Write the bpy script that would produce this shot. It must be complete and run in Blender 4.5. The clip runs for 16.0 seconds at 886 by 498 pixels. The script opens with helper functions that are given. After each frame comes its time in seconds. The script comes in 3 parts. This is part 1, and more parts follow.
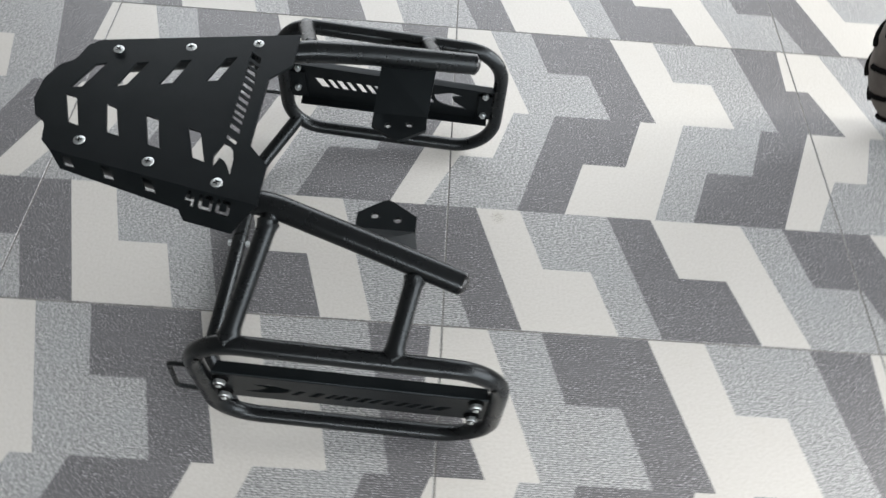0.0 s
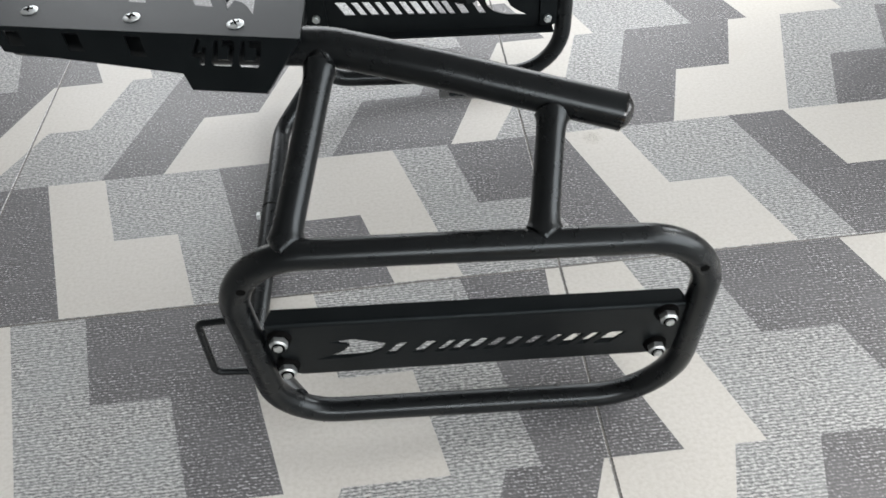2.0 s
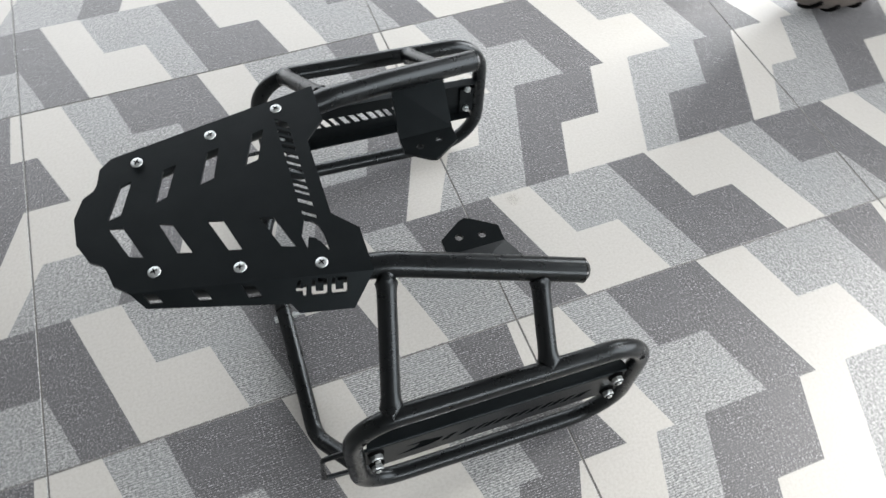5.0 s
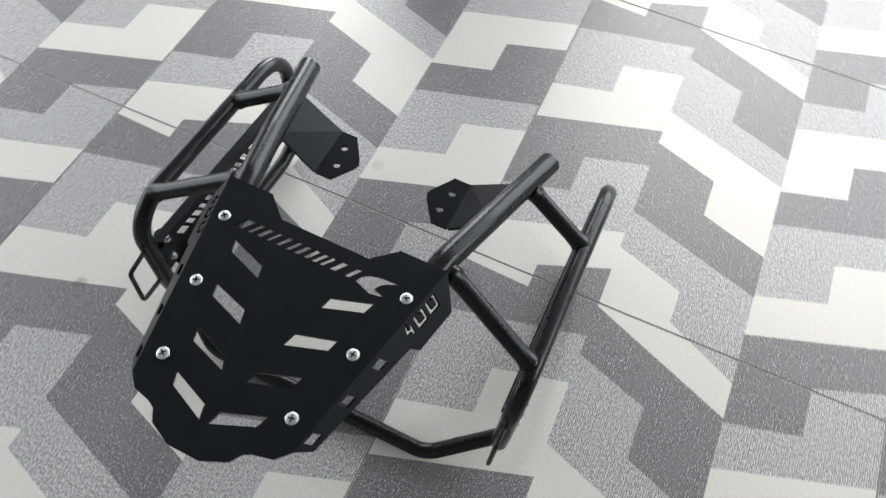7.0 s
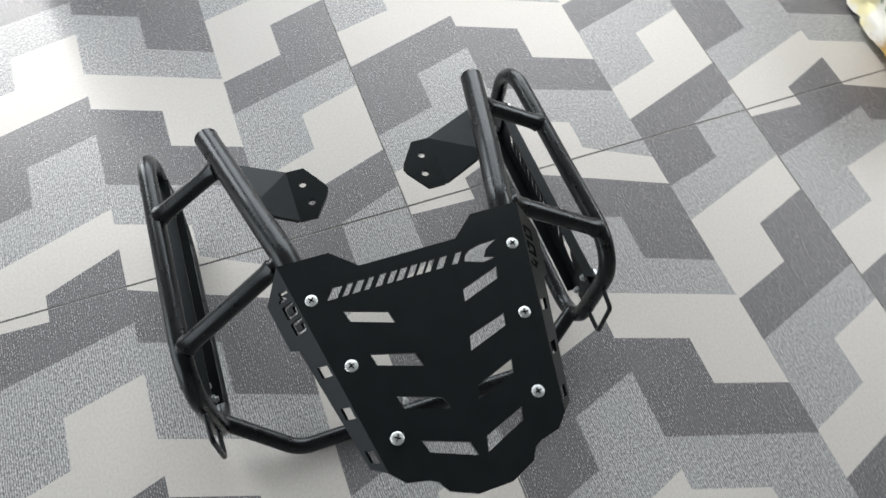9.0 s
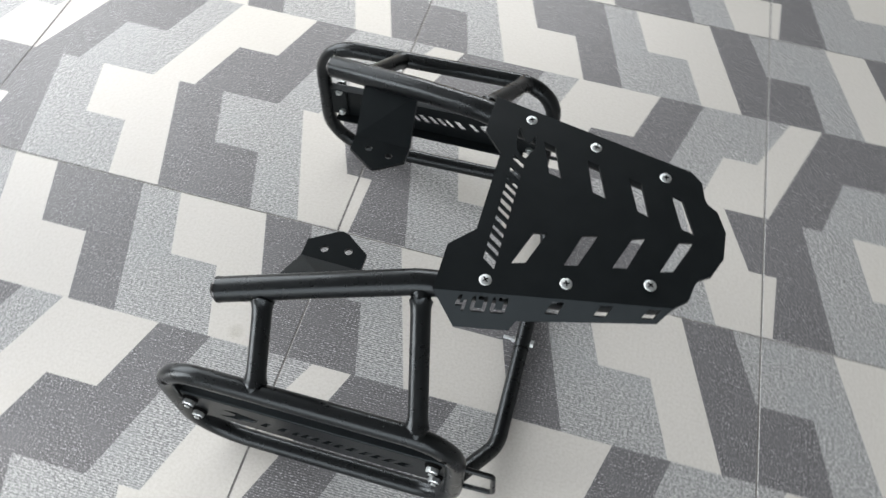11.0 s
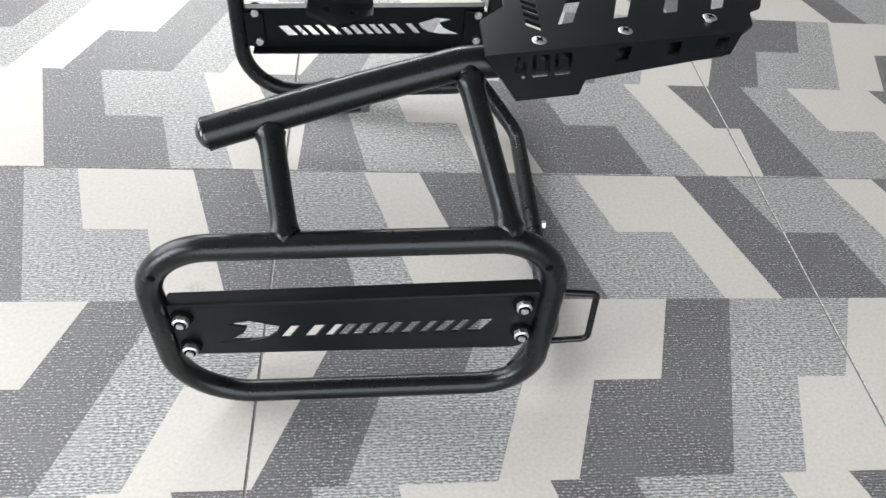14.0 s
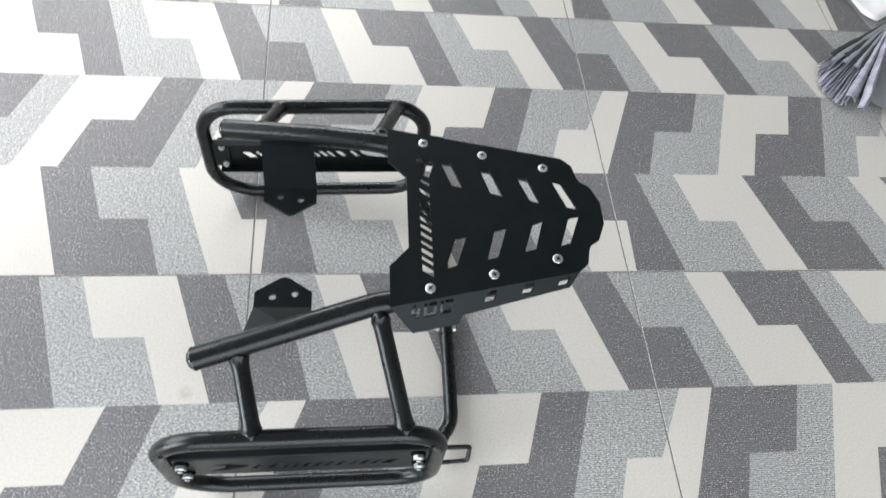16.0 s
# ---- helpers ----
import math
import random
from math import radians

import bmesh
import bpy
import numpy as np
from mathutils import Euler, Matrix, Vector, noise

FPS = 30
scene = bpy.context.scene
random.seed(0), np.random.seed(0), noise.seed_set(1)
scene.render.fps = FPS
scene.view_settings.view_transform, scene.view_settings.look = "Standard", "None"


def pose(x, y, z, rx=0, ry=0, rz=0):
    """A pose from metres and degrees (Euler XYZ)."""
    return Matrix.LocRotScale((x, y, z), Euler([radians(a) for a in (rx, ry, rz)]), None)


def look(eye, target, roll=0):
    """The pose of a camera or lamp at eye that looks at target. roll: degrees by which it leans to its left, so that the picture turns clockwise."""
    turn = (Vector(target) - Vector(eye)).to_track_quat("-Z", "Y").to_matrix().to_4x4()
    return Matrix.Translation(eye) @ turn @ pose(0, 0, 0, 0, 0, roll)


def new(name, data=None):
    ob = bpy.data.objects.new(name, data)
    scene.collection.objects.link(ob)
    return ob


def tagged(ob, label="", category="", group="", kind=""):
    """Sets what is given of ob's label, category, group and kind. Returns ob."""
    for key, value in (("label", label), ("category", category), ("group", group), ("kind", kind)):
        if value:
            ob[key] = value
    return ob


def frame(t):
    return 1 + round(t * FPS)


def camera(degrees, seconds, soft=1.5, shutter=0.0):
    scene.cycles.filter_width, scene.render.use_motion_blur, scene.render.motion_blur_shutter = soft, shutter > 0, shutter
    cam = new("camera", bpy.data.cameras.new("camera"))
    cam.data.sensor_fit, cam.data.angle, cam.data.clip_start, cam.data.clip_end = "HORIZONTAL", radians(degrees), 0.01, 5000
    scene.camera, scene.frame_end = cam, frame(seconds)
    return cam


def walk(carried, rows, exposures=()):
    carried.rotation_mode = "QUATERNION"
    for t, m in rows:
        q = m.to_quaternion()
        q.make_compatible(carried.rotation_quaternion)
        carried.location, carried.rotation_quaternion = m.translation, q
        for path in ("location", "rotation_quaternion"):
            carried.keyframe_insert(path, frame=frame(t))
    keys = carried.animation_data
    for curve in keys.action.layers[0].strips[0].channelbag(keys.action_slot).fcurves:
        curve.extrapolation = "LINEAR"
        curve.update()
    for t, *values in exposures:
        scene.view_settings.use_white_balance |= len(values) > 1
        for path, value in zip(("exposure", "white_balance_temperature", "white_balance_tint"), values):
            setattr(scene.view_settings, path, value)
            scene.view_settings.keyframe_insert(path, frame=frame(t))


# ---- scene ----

# ============ camera ============
cam = camera(64.44, 16.0, shutter=0.35)
PATH = [
    (0, 0.0290, 0.4260, 0.8480, 32.79, -3.31, -177.48),
    (0.5, 0.1447, 0.3996, 0.7851, 32.92, -0.99, 172.48),
    (1, 0.1613, 0.3899, 0.7259, 32.61, 1.18, 170.26),
    (1.5, 0.1501, 0.4003, 0.6067, 39.71, 1.78, 171.85),
    (2, 0.1248, 0.4339, 0.5380, 41.22, 3.28, 174.75),
    (2.5, 0.1070, 0.4768, 0.5078, 44.41, 3.22, 174.22),
    (3, 0.1104, 0.4943, 0.4906, 44.23, 3.33, 174.94),
    (3.5, 0.1067, 0.4896, 0.5320, 42.78, 1.81, 175.24),
    (4, 0.1409, 0.4488, 0.6647, 35.42, -0.41, 175.59),
    (4.2, 0.1612, 0.4245, 0.7210, 34.54, -0.68, 173.88),
    (6.3, 0.4186, 0.2553, 0.8878, 29.61, -3.32, 134.18),
    (6.5, 0.4373, 0.2284, 0.8878, 29.62, -3.36, 130.94),
    (7, 0.4824, 0.1315, 0.8917, 28.92, -2.61, 114.20),
    (7.5, 0.5054, 0.0696, 0.8897, 27.78, -3.20, 105.50),
    (8, 0.5162, -0.0345, 0.8924, 27.59, -2.69, 91.08),
    (8.5, 0.5084, -0.1068, 0.8885, 27.10, -3.52, 83.48),
    (9, 0.4905, -0.2072, 0.8925, 27.38, -4.54, 69.06),
    (9.2, 0.4822, -0.2436, 0.8891, 27.25, -6.06, 66.33),
    (11.3, 0.2137, -0.5082, 0.8523, 30.92, -2.87, 7.08),
    (11.5, 0.1947, -0.5125, 0.8523, 30.77, -3.79, 3.24),
    (12, 0.1268, -0.5183, 0.8373, 30.15, -4.77, 0.31),
    (12.5, 0.0825, -0.5580, 0.7582, 35.49, -5.32, -3.48),
    (13, 0.0836, -0.6164, 0.6610, 38.72, -4.84, -3.28),
    (13.5, 0.0876, -0.6467, 0.6069, 41.70, -4.21, -2.28),
    (14, 0.1038, -0.6528, 0.5823, 42.16, -4.49, -3.84),
    (14.5, 0.1091, -0.6358, 0.6459, 41.50, -4.52, -4.25),
    (15, 0.1211, -0.5966, 0.7864, 35.42, -6.63, -3.70),
    (15.5, 0.1311, -0.5557, 0.8937, 29.39, -7.95, -2.42),
    (16, 0.1393, -0.5323, 0.9576, 31.31, -6.83, -4.29),
]
walk(cam, [(t, pose(*p)) for t, *p in PATH], exposures=[
    (0.0, -0.60, 6500, 10), (0.5, -0.70, 6520, 10), (1.0, -0.48, 6600, 10), (1.5, -0.50, 6620, 10), (2.6, -0.58, 6640, 10), (3.5, -0.36, 6600, 10), (6.5, -0.68, 6500, 10),
    (7.6, -0.57, 6500, 10), (8.7, -0.76, 6500, 10), (11.4, -0.46, 6540, 10), (12.0, -0.35, 6560, 10), (13.5, -0.36, 6620, 10), (14.5, -0.32, 6600, 10), (16.0, -0.24, 6500, 10)])

# ============ light ============
SUN_UP, SUN_WAY = 43.0, 10.0      # height of the sun, and the turn of its way from the x axis
world = bpy.data.worlds.new("sky")
scene.world = world
world.use_nodes = True
wn, wl = world.node_tree.nodes, world.node_tree.links
sky = wn.new("ShaderNodeTexSky")
sky.sky_type, sky.sun_disc = "NISHITA", False
sky.sun_elevation, sky.sun_rotation = radians(SUN_UP), radians(260)
wn["Background"].inputs["Strength"].default_value = 0.12
wl.new(sky.outputs["Color"], wn["Background"].inputs["Color"])

sun = new("sun", bpy.data.lights.new("sun", "SUN"))
sun.data.energy, sun.data.angle, sun.data.color = 3.0, radians(9), (1.0, 0.97, 0.93)
sun.matrix_world = look((0, 0, 0), (math.cos(radians(SUN_UP)) * math.cos(radians(SUN_WAY)),
                                   math.cos(radians(SUN_UP)) * math.sin(radians(SUN_WAY)), -math.sin(radians(SUN_UP))))


def daylight(name, eye, target, w, h, watts):
    """Sky light that enters through an opening."""
    lamp = new(name, bpy.data.lights.new(name, "AREA"))
    lamp.data.shape, lamp.data.size, lamp.data.size_y, lamp.data.energy = "RECTANGLE", w, h, watts
    lamp.data.color = (0.97, 0.985, 1.0)
    lamp.matrix_world = look(eye, target)
    return lamp


daylight("window_daylight", (-2.37, 1.15, 1.475), (0, 0.50, 0.55), 2.8, 2.15, 172)
daylight("high_window_daylight", (-0.58, 3.57, 1.7), (-0.4, 0.6, 0.5), 2.4, 1.1, 118)
daylight("door_daylight", (0.0, -2.69, 1.00), (-0.68, -0.18, 0.6), 3.4, 1.90, 110)
daylight("side_door_daylight", (-2.37, -1.27, 1.02), (0.0, -0.75, 0.3), 1.2, 2.0, 120)

# ============ materials ============


class Shader:
    """A node material with a few short ways to wire it."""

    def __init__(self, name, rough=0.5, metal=0.0, spec=0.5, coat=0.0):
        self.mat = bpy.data.materials.new(name)
        self.mat.use_nodes = True
        self.n, self.l = self.mat.node_tree.nodes, self.mat.node_tree.links
        self.b = self.n["Principled BSDF"]
        self.b.inputs["Roughness"].default_value = rough
        self.b.inputs["Metallic"].default_value = metal
        self.b.inputs["Specular IOR Level"].default_value = spec
        self.b.inputs["Coat Weight"].default_value = coat
        self.co = self.n.new("ShaderNodeTexCoord").outputs["Object"]

    def mapped(self, scale, turn=0.0):
        m = self.n.new("ShaderNodeMapping")
        m.inputs["Scale"].default_value = scale
        m.inputs["Rotation"].default_value = (0, 0, radians(turn))
        self.l.new(self.co, m.inputs["Vector"])
        return m.outputs["Vector"]

    def noise(self, scale, detail=4.0, rough=0.6, co=None):
        t = self.n.new("ShaderNodeTexNoise")
        t.inputs["Scale"].default_value, t.inputs["Detail"].default_value, t.inputs["Roughness"].default_value = scale, detail, rough
        self.l.new(co or self.co, t.inputs["Vector"])
        return t.outputs["Fac"]

    def voronoi(self, scale, co=None, out="Distance"):
        t = self.n.new("ShaderNodeTexVoronoi")
        t.inputs["Scale"].default_value = scale
        self.l.new(co or self.co, t.inputs["Vector"])
        return t.outputs[out]

    def ramp(self, fac, *stops):
        r = self.n.new("ShaderNodeValToRGB")
        e = r.color_ramp.elements
        while len(e) < len(stops):
            e.new(0.5)
        for k, (p, c) in zip(e, stops):
            k.position, k.color = p, (*((c,) * 3 if isinstance(c, float) else c), 1)
        self.l.new(fac, r.inputs["Fac"])
        return r.outputs["Color"]

    def mix(self, a, b, fac, how="MIX"):
        m = self.n.new("ShaderNodeMix")
        m.data_type, m.blend_type = "RGBA", how
        for sock, v in ((m.inputs["Factor"], fac), (m.inputs["A"], a), (m.inputs["B"], b)):
            if isinstance(v, bpy.types.NodeSocket):
                self.l.new(v, sock)
            elif isinstance(v, (int, float)):
                sock.default_value = v
            else:
                sock.default_value = (*v, 1)
        return m.outputs["Result"]

    def color(self, v):
        if isinstance(v, bpy.types.NodeSocket):
            self.l.new(v, self.b.inputs["Base Color"])
        else:
            self.b.inputs["Base Color"].default_value = (*v, 1)
        return self

    def roughness(self, fac, lo, hi):
        m = self.n.new("ShaderNodeMapRange")
        m.inputs["To Min"].default_value, m.inputs["To Max"].default_value = lo, hi
        self.l.new(fac, m.inputs["Value"])
        self.l.new(m.outputs["Result"], self.b.inputs["Roughness"])
        return self

    def bump(self, fac, strength, distance):
        b = self.n.new("ShaderNodeBump")
        b.inputs["Strength"].default_value, b.inputs["Distance"].default_value = strength, distance
        self.l.new(fac, b.inputs["Height"])
        self.l.new(b.outputs["Normal"], self.b.inputs["Normal"])
        return self


def powder_coat():
    s = Shader("black_powder_coat", 0.28, spec=0.36)
    s.b.inputs["Specular Tint"].default_value = (0.88, 0.96, 1.0, 1)
    s.color(s.ramp(s.noise(60.0), (0.3, (0.0022, 0.0025, 0.0028)), (0.75, (0.0038, 0.0043, 0.0047))))
    s.roughness(s.noise(90.0, 2.0), 0.25, 0.31)
    s.bump(s.noise(900.0, 2.0), 0.06, 0.0005)
    return s.mat


def sheet_coat():
    s = Shader("matt_black_sheet", 0.45, spec=0.16)
    s.b.inputs["Specular Tint"].default_value = (0.82, 0.94, 1.0, 1)
    s.color(s.ramp(s.noise(40.0), (0.3, (0.0034, 0.0043, 0.0048)), (0.75, (0.0058, 0.0070, 0.0076))))
    s.roughness(s.noise(25.0, 5.0), 0.30, 0.42)
    s.bump(s.noise(1100.0, 2.0), 0.12, 0.0005)
    return s.mat


def zinc():
    s = Shader("bright_zinc", 0.34, metal=1.0)
    s.color(s.ramp(s.noise(300.0), (0.3, (0.48, 0.51, 0.52)), (0.7, (0.64, 0.67, 0.67))))
    s.roughness(s.noise(500.0), 0.36, 0.52)
    return s.mat


def plain(name, color, rough, spec=0.5, spread=0.15, scale=20.0, bump=0.0):
    s = Shader(name, rough, spec=spec)
    n = s.noise(scale, 5.0)
    s.color(s.ramp(n, (0.3, tuple(c * (1 - spread) for c in color)), (0.7, tuple(min(c * (1 + spread), 0.9) for c in color))))
    if bump:
        s.bump(s.noise(scale * 6), bump, 0.001)
    return s.mat


def tile_white():
    s = Shader("beige_tile_print", 0.38, spec=0.58)
    weave = s.noise(1.0, 3.0, 0.65, s.mapped((260, 330, 1)))
    grain = s.ramp(weave, (0.32, (0.465, 0.450, 0.415)), (0.60, (0.528, 0.515, 0.483)))
    dirty = s.mix(grain, (0.45, 0.42, 0.36), s.ramp(s.noise(6.0, 5.0), (0.56, 0.0), (0.85, 0.45)))
    pits = s.ramp(s.voronoi(55.0), (0.035, 1.0), (0.05, 0.0))
    rare = s.ramp(s.noise(40.0, 1.0), (0.60, 0.0), (0.62, 1.0))
    s.color(s.mix(dirty, (0.16, 0.15, 0.14), s.mix((0.0, 0.0, 0.0), pits, rare)))
    s.roughness(s.noise(60.0), 0.37, 0.50)
    s.bump(weave, 0.22, 0.0007)
    return s.mat


def threads(s, pitch, long, dense):
    """Broken threads in wavy rows along the tile, as one value from dark to light."""
    rows = s.n.new("ShaderNodeTexWave")
    rows.wave_type, rows.bands_direction = "BANDS", "Y"
    rows.inputs["Scale"].default_value = 0.31416 / pitch
    rows.inputs["Distortion"].default_value, rows.inputs["Detail"].default_value = 4.2, 2.0
    rows.inputs["Detail Scale"].default_value = 1.3
    s.l.new(s.co, rows.inputs["Vector"])
    dashes = s.noise(1.0, 2.0, 0.65, s.mapped((1 / long, 1.15 / pitch, 1)))
    return s.mix(rows.outputs["Fac"], dashes, dense)


def tile_light():
    s = Shader("light_grey_tweed_print", 0.40, spec=0.52)
    weave = threads(s, 0.0028, 0.0036, 0.82)
    thread = s.ramp(weave, (0.36, (0.100, 0.102, 0.104)), (0.47, (0.24, 0.243, 0.243)), (0.57, (0.39, 0.393, 0.388)), (0.68, (0.60, 0.602, 0.593)))
    s.color(s.mix(thread, (0.30, 0.317, 0.32), s.ramp(s.noise(11.0, 2.0), (0.45, 0.08), (0.72, 0.42))))
    s.roughness(weave, 0.50, 0.35)
    s.bump(weave, 0.35, 0.0006)
    return s.mat


def tile_dark():
    s = Shader("dark_grey_tweed_print", 0.40, spec=0.52)
    weave = threads(s, 0.0028, 0.0026, 0.83)
    thread = s.ramp(weave, (0.36, (0.072, 0.072, 0.075)), (0.52, (0.115, 0.114, 0.118)), (0.60, (0.20, 0.199, 0.203)), (0.68, (0.50, 0.50, 0.51)))
    s.color(s.mix(thread, (0.133, 0.132, 0.137), s.ramp(s.noise(1.0, 3.0, 0.6, s.mapped((22, 30, 1))), (0.40, 0.0), (0.66, 0.62))))
    s.roughness(weave, 0.50, 0.35)
    s.bump(weave, 0.3, 0.0006)
    return s.mat


COAT, SHEET, ZINC = powder_coat(), sheet_coat(), zinc()
PLUG = plain("glossy_black_plastic", (0.012, 0.012, 0.013), 0.10, spec=0.7)
# near-black: painted shade of holes, recesses and grooves, also black washers and the seam
SHADE_AND_BLACK = plain("recess_shade_and_black", (0.004, 0.004, 0.004), 0.8, spec=0.03)
WHITE, LIGHT, DARK = tile_white(), tile_light(), tile_dark()
GROUT = plain("grey_grout", (0.18, 0.172, 0.160), 0.9, spread=0.3, scale=60, bump=0.3)
PLASTER = plain("painted_plaster", (0.32, 0.315, 0.305), 0.85, spread=0.04, scale=6, bump=0.05)
CEIL = plain("grey_plaster", (0.24, 0.238, 0.234), 0.85, spread=0.05, scale=6, bump=0.05)
FRAME = plain("white_painted_wood", (0.70, 0.70, 0.68), 0.4, spread=0.05)
RUBBER = plain("worn_tyre_rubber", (0.095, 0.080, 0.070), 0.75, spread=0.35, scale=30, bump=0.25)
ALLOY = plain("dull_grey_alloy", (0.20, 0.20, 0.21), 0.4, spread=0.1)

# ============ helpers for meshes ============


def part(name, bm, material, parent=None, label="", smooth=False):
    """Links a bmesh as one mesh object, under a thing where one is given."""
    me = bpy.data.meshes.new(name)
    bm.normal_update()
    bm.to_mesh(me)
    bm.free()
    return linked(name, me, material, parent, label, smooth)


def linked(name, me, material, parent=None, label="", smooth=False):
    for m in material if isinstance(material, (list, tuple)) else [material]:
        if m.name not in me.materials:
            me.materials.append(m)
    if smooth:
        me.shade_smooth()
        me.set_sharp_from_angle(angle=radians(38))
    ob = new(name, me)
    ob.parent = parent
    return tagged(ob, label)


def thing(name, m, label, category, group=""):
    ob = new(name)
    ob.empty_display_size = 0.05
    ob.matrix_world = m
    return tagged(ob, label, category, group)


def box(bm, lo, hi, bevel=0.0):
    made = bmesh.ops.create_cube(bm, size=1.0)["verts"]
    for v in made:
        v.co = Vector([lo[i] + (v.co[i] + 0.5) * (hi[i] - lo[i]) for i in range(3)])
    if bevel:
        bmesh.ops.bevel(bm, geom=list({e for v in made for e in v.link_edges}), offset=bevel, segments=2, affect="EDGES", profile=0.5)
    return bm


def rounded(points, radius, closed=False, steps=8):
    """A polyline whose corners are arcs of about that radius (one radius, or one for each corner)."""
    pts = [Vector(p) for p in points]
    out, n = [], len(pts)
    for i, p in enumerate(pts):
        if not closed and i in (0, n - 1):
            out.append(p)
            continue
        a, b = pts[i - 1] - p, pts[(i + 1) % n] - p
        r = radius[i] if isinstance(radius, (list, tuple)) else radius
        half = a.angle(b) / 2
        d = min(r / math.tan(half), a.length * 0.49, b.length * 0.49)
        s, e = p + a.normalized() * d, p + b.normalized() * d
        r = d * math.tan(half)
        c = p + (a.normalized() + b.normalized()).normalized() * (r / math.sin(half))
        u, v = (s - c).normalized(), (e - c).normalized()
        for k in range(steps + 1):
            out.append(c + u.slerp(v, k / steps) * r)
    return out


def sweep(bm, path, radius, closed=False, sides=20):
    """A round tube along a path, capped where it ends."""
    n = len(path)
    rings, side = [], None
    for i, p in enumerate(path):
        a = path[i - 1] if closed or i else path[0]
        b = path[(i + 1) % n] if closed or i < n - 1 else path[-1]
        way = (b - a).normalized()
        side = way.orthogonal() if side is None else side - way * side.dot(way)
        side.normalize()
        up = way.cross(side)
        rings.append([bm.verts.new(p + radius * (math.cos(q) * side + math.sin(q) * up))
                      for q in (2 * math.pi * k / sides for k in range(sides))])
    for i in range(n if closed else n - 1):
        a, b = rings[i], rings[(i + 1) % n]
        shift = 0
        if closed and i == n - 1:
            shift = min(range(sides), key=lambda s: (b[s].co - a[0].co).length)
        for k in range(sides):
            bm.faces.new((a[k], a[(k + 1) % sides], b[(k + 1 + shift) % sides], b[(k + shift) % sides]))
    if not closed:
        bm.faces.new(rings[0][::-1])
        bm.faces.new(rings[-1])
    return bm


def cylinder(bm, m, radius, depth, sides=24, top=None):
    bmesh.ops.create_cone(bm, cap_ends=True, segments=sides, radius1=radius, radius2=radius if top is None else top, depth=depth, matrix=m)
    return bm


def within(p, loop):
    inside = False
    for (x0, y0), (x1, y1) in zip(loop, loop[1:] + loop[:1]):
        if (y0 > p.y) != (y1 > p.y) and p.x < x0 + (p.y - y0) / (y1 - y0) * (x1 - x0):
            inside = not inside
    return inside


def cut_sheet(outline, holes, thick):
    """A flat sheet in the xy plane, its top at z = 0, with holes cut through it."""
    pts, edges = [], []
    for loop in (outline, *holes):
        n0 = len(pts)
        pts += [Vector(p) for p in loop]
        edges += [(n0 + k, n0 + (k + 1) % len(loop)) for k in range(len(loop))]
    vs, _, fs, *_ = geometry.delaunay_2d_cdt(pts, edges, [], 1, 1e-7)
    bm = bmesh.new()
    top = [bm.verts.new((v.x, v.y, 0)) for v in vs]
    for f in fs:
        mid = sum((vs[k] for k in f), Vector((0, 0))) / len(f)
        if within(mid, outline) and not any(within(mid, h) for h in holes):
            bm.faces.new([top[k] for k in f])
    bmesh.ops.delete(bm, geom=[v for v in top if not v.link_faces], context="VERTS")
    top = bm.verts[:]
    bmesh.ops.recalc_face_normals(bm, faces=bm.faces)
    if bm.faces[:] and bm.faces[:][0].normal.z < 0:
        bmesh.ops.reverse_faces(bm, faces=bm.faces)
    rim = [e for e in bm.edges if e.is_boundary]
    under = {v: bm.verts.new((v.co.x, v.co.y, -thick)) for v in top if v.link_faces}
    for f in bm.faces[:]:
        bm.faces.new([under[v] for v in reversed(f.verts)])
    for e in rim:
        a, b = e.verts
        bm.faces.new((a, b, under[b], under[a]))
    bmesh.ops.recalc_face_normals(bm, faces=bm.faces)
    return bm


def circle(x, y, r, sides=16):
    return [(x + r * math.cos(2 * math.pi * k / sides), y + r * math.sin(2 * math.pi * k / sides)) for k in range(sides)]


from mathutils import geometry

# Plain slanted cut-outs of a badge, a wing and a row of bars: u runs along the badge, v up.
BADGE_BARS = ((0.232, 0.034), (0.318, 0.040), (0.392, 0.030), (0.438, 0.034), (0.490, 0.036), (0.548, 0.038),
              (0.606, 0.034), (0.668, 0.036), (0.736, 0.030), (0.790, 0.040), (0.852, 0.034), (0.912, 0.056))
BADGE = [
    [(-0.01, -0.22), (0.10, -0.16), (0.170, 0.10), (0.205, 0.50), (0.222, 1.05), (0.12, 1.60), (0.036, 1.38), (0.105, 1.05), (0.085, 0.55), (0.05, 0.20)],
    *[[(u - 0.02, 0.0), (u + 0.03, 1.05), (u + 0.03 + w, 1.05), (u - 0.02 + w, 0.0)] for u, w in BADGE_BARS],
]


def badge(x0, y0, x1, y1, height, flip=1):
    """The badge's cut-outs from (x0, y0) to (x1, y1)."""
    o, w = Vector((x0, y0)), Vector((x1 - x0, y1 - y0))
    up = Vector((-w.y, w.x)).normalized() * height * flip
    return [[tuple(o + w * u + up * v) for u, v in loop] for loop in BADGE]


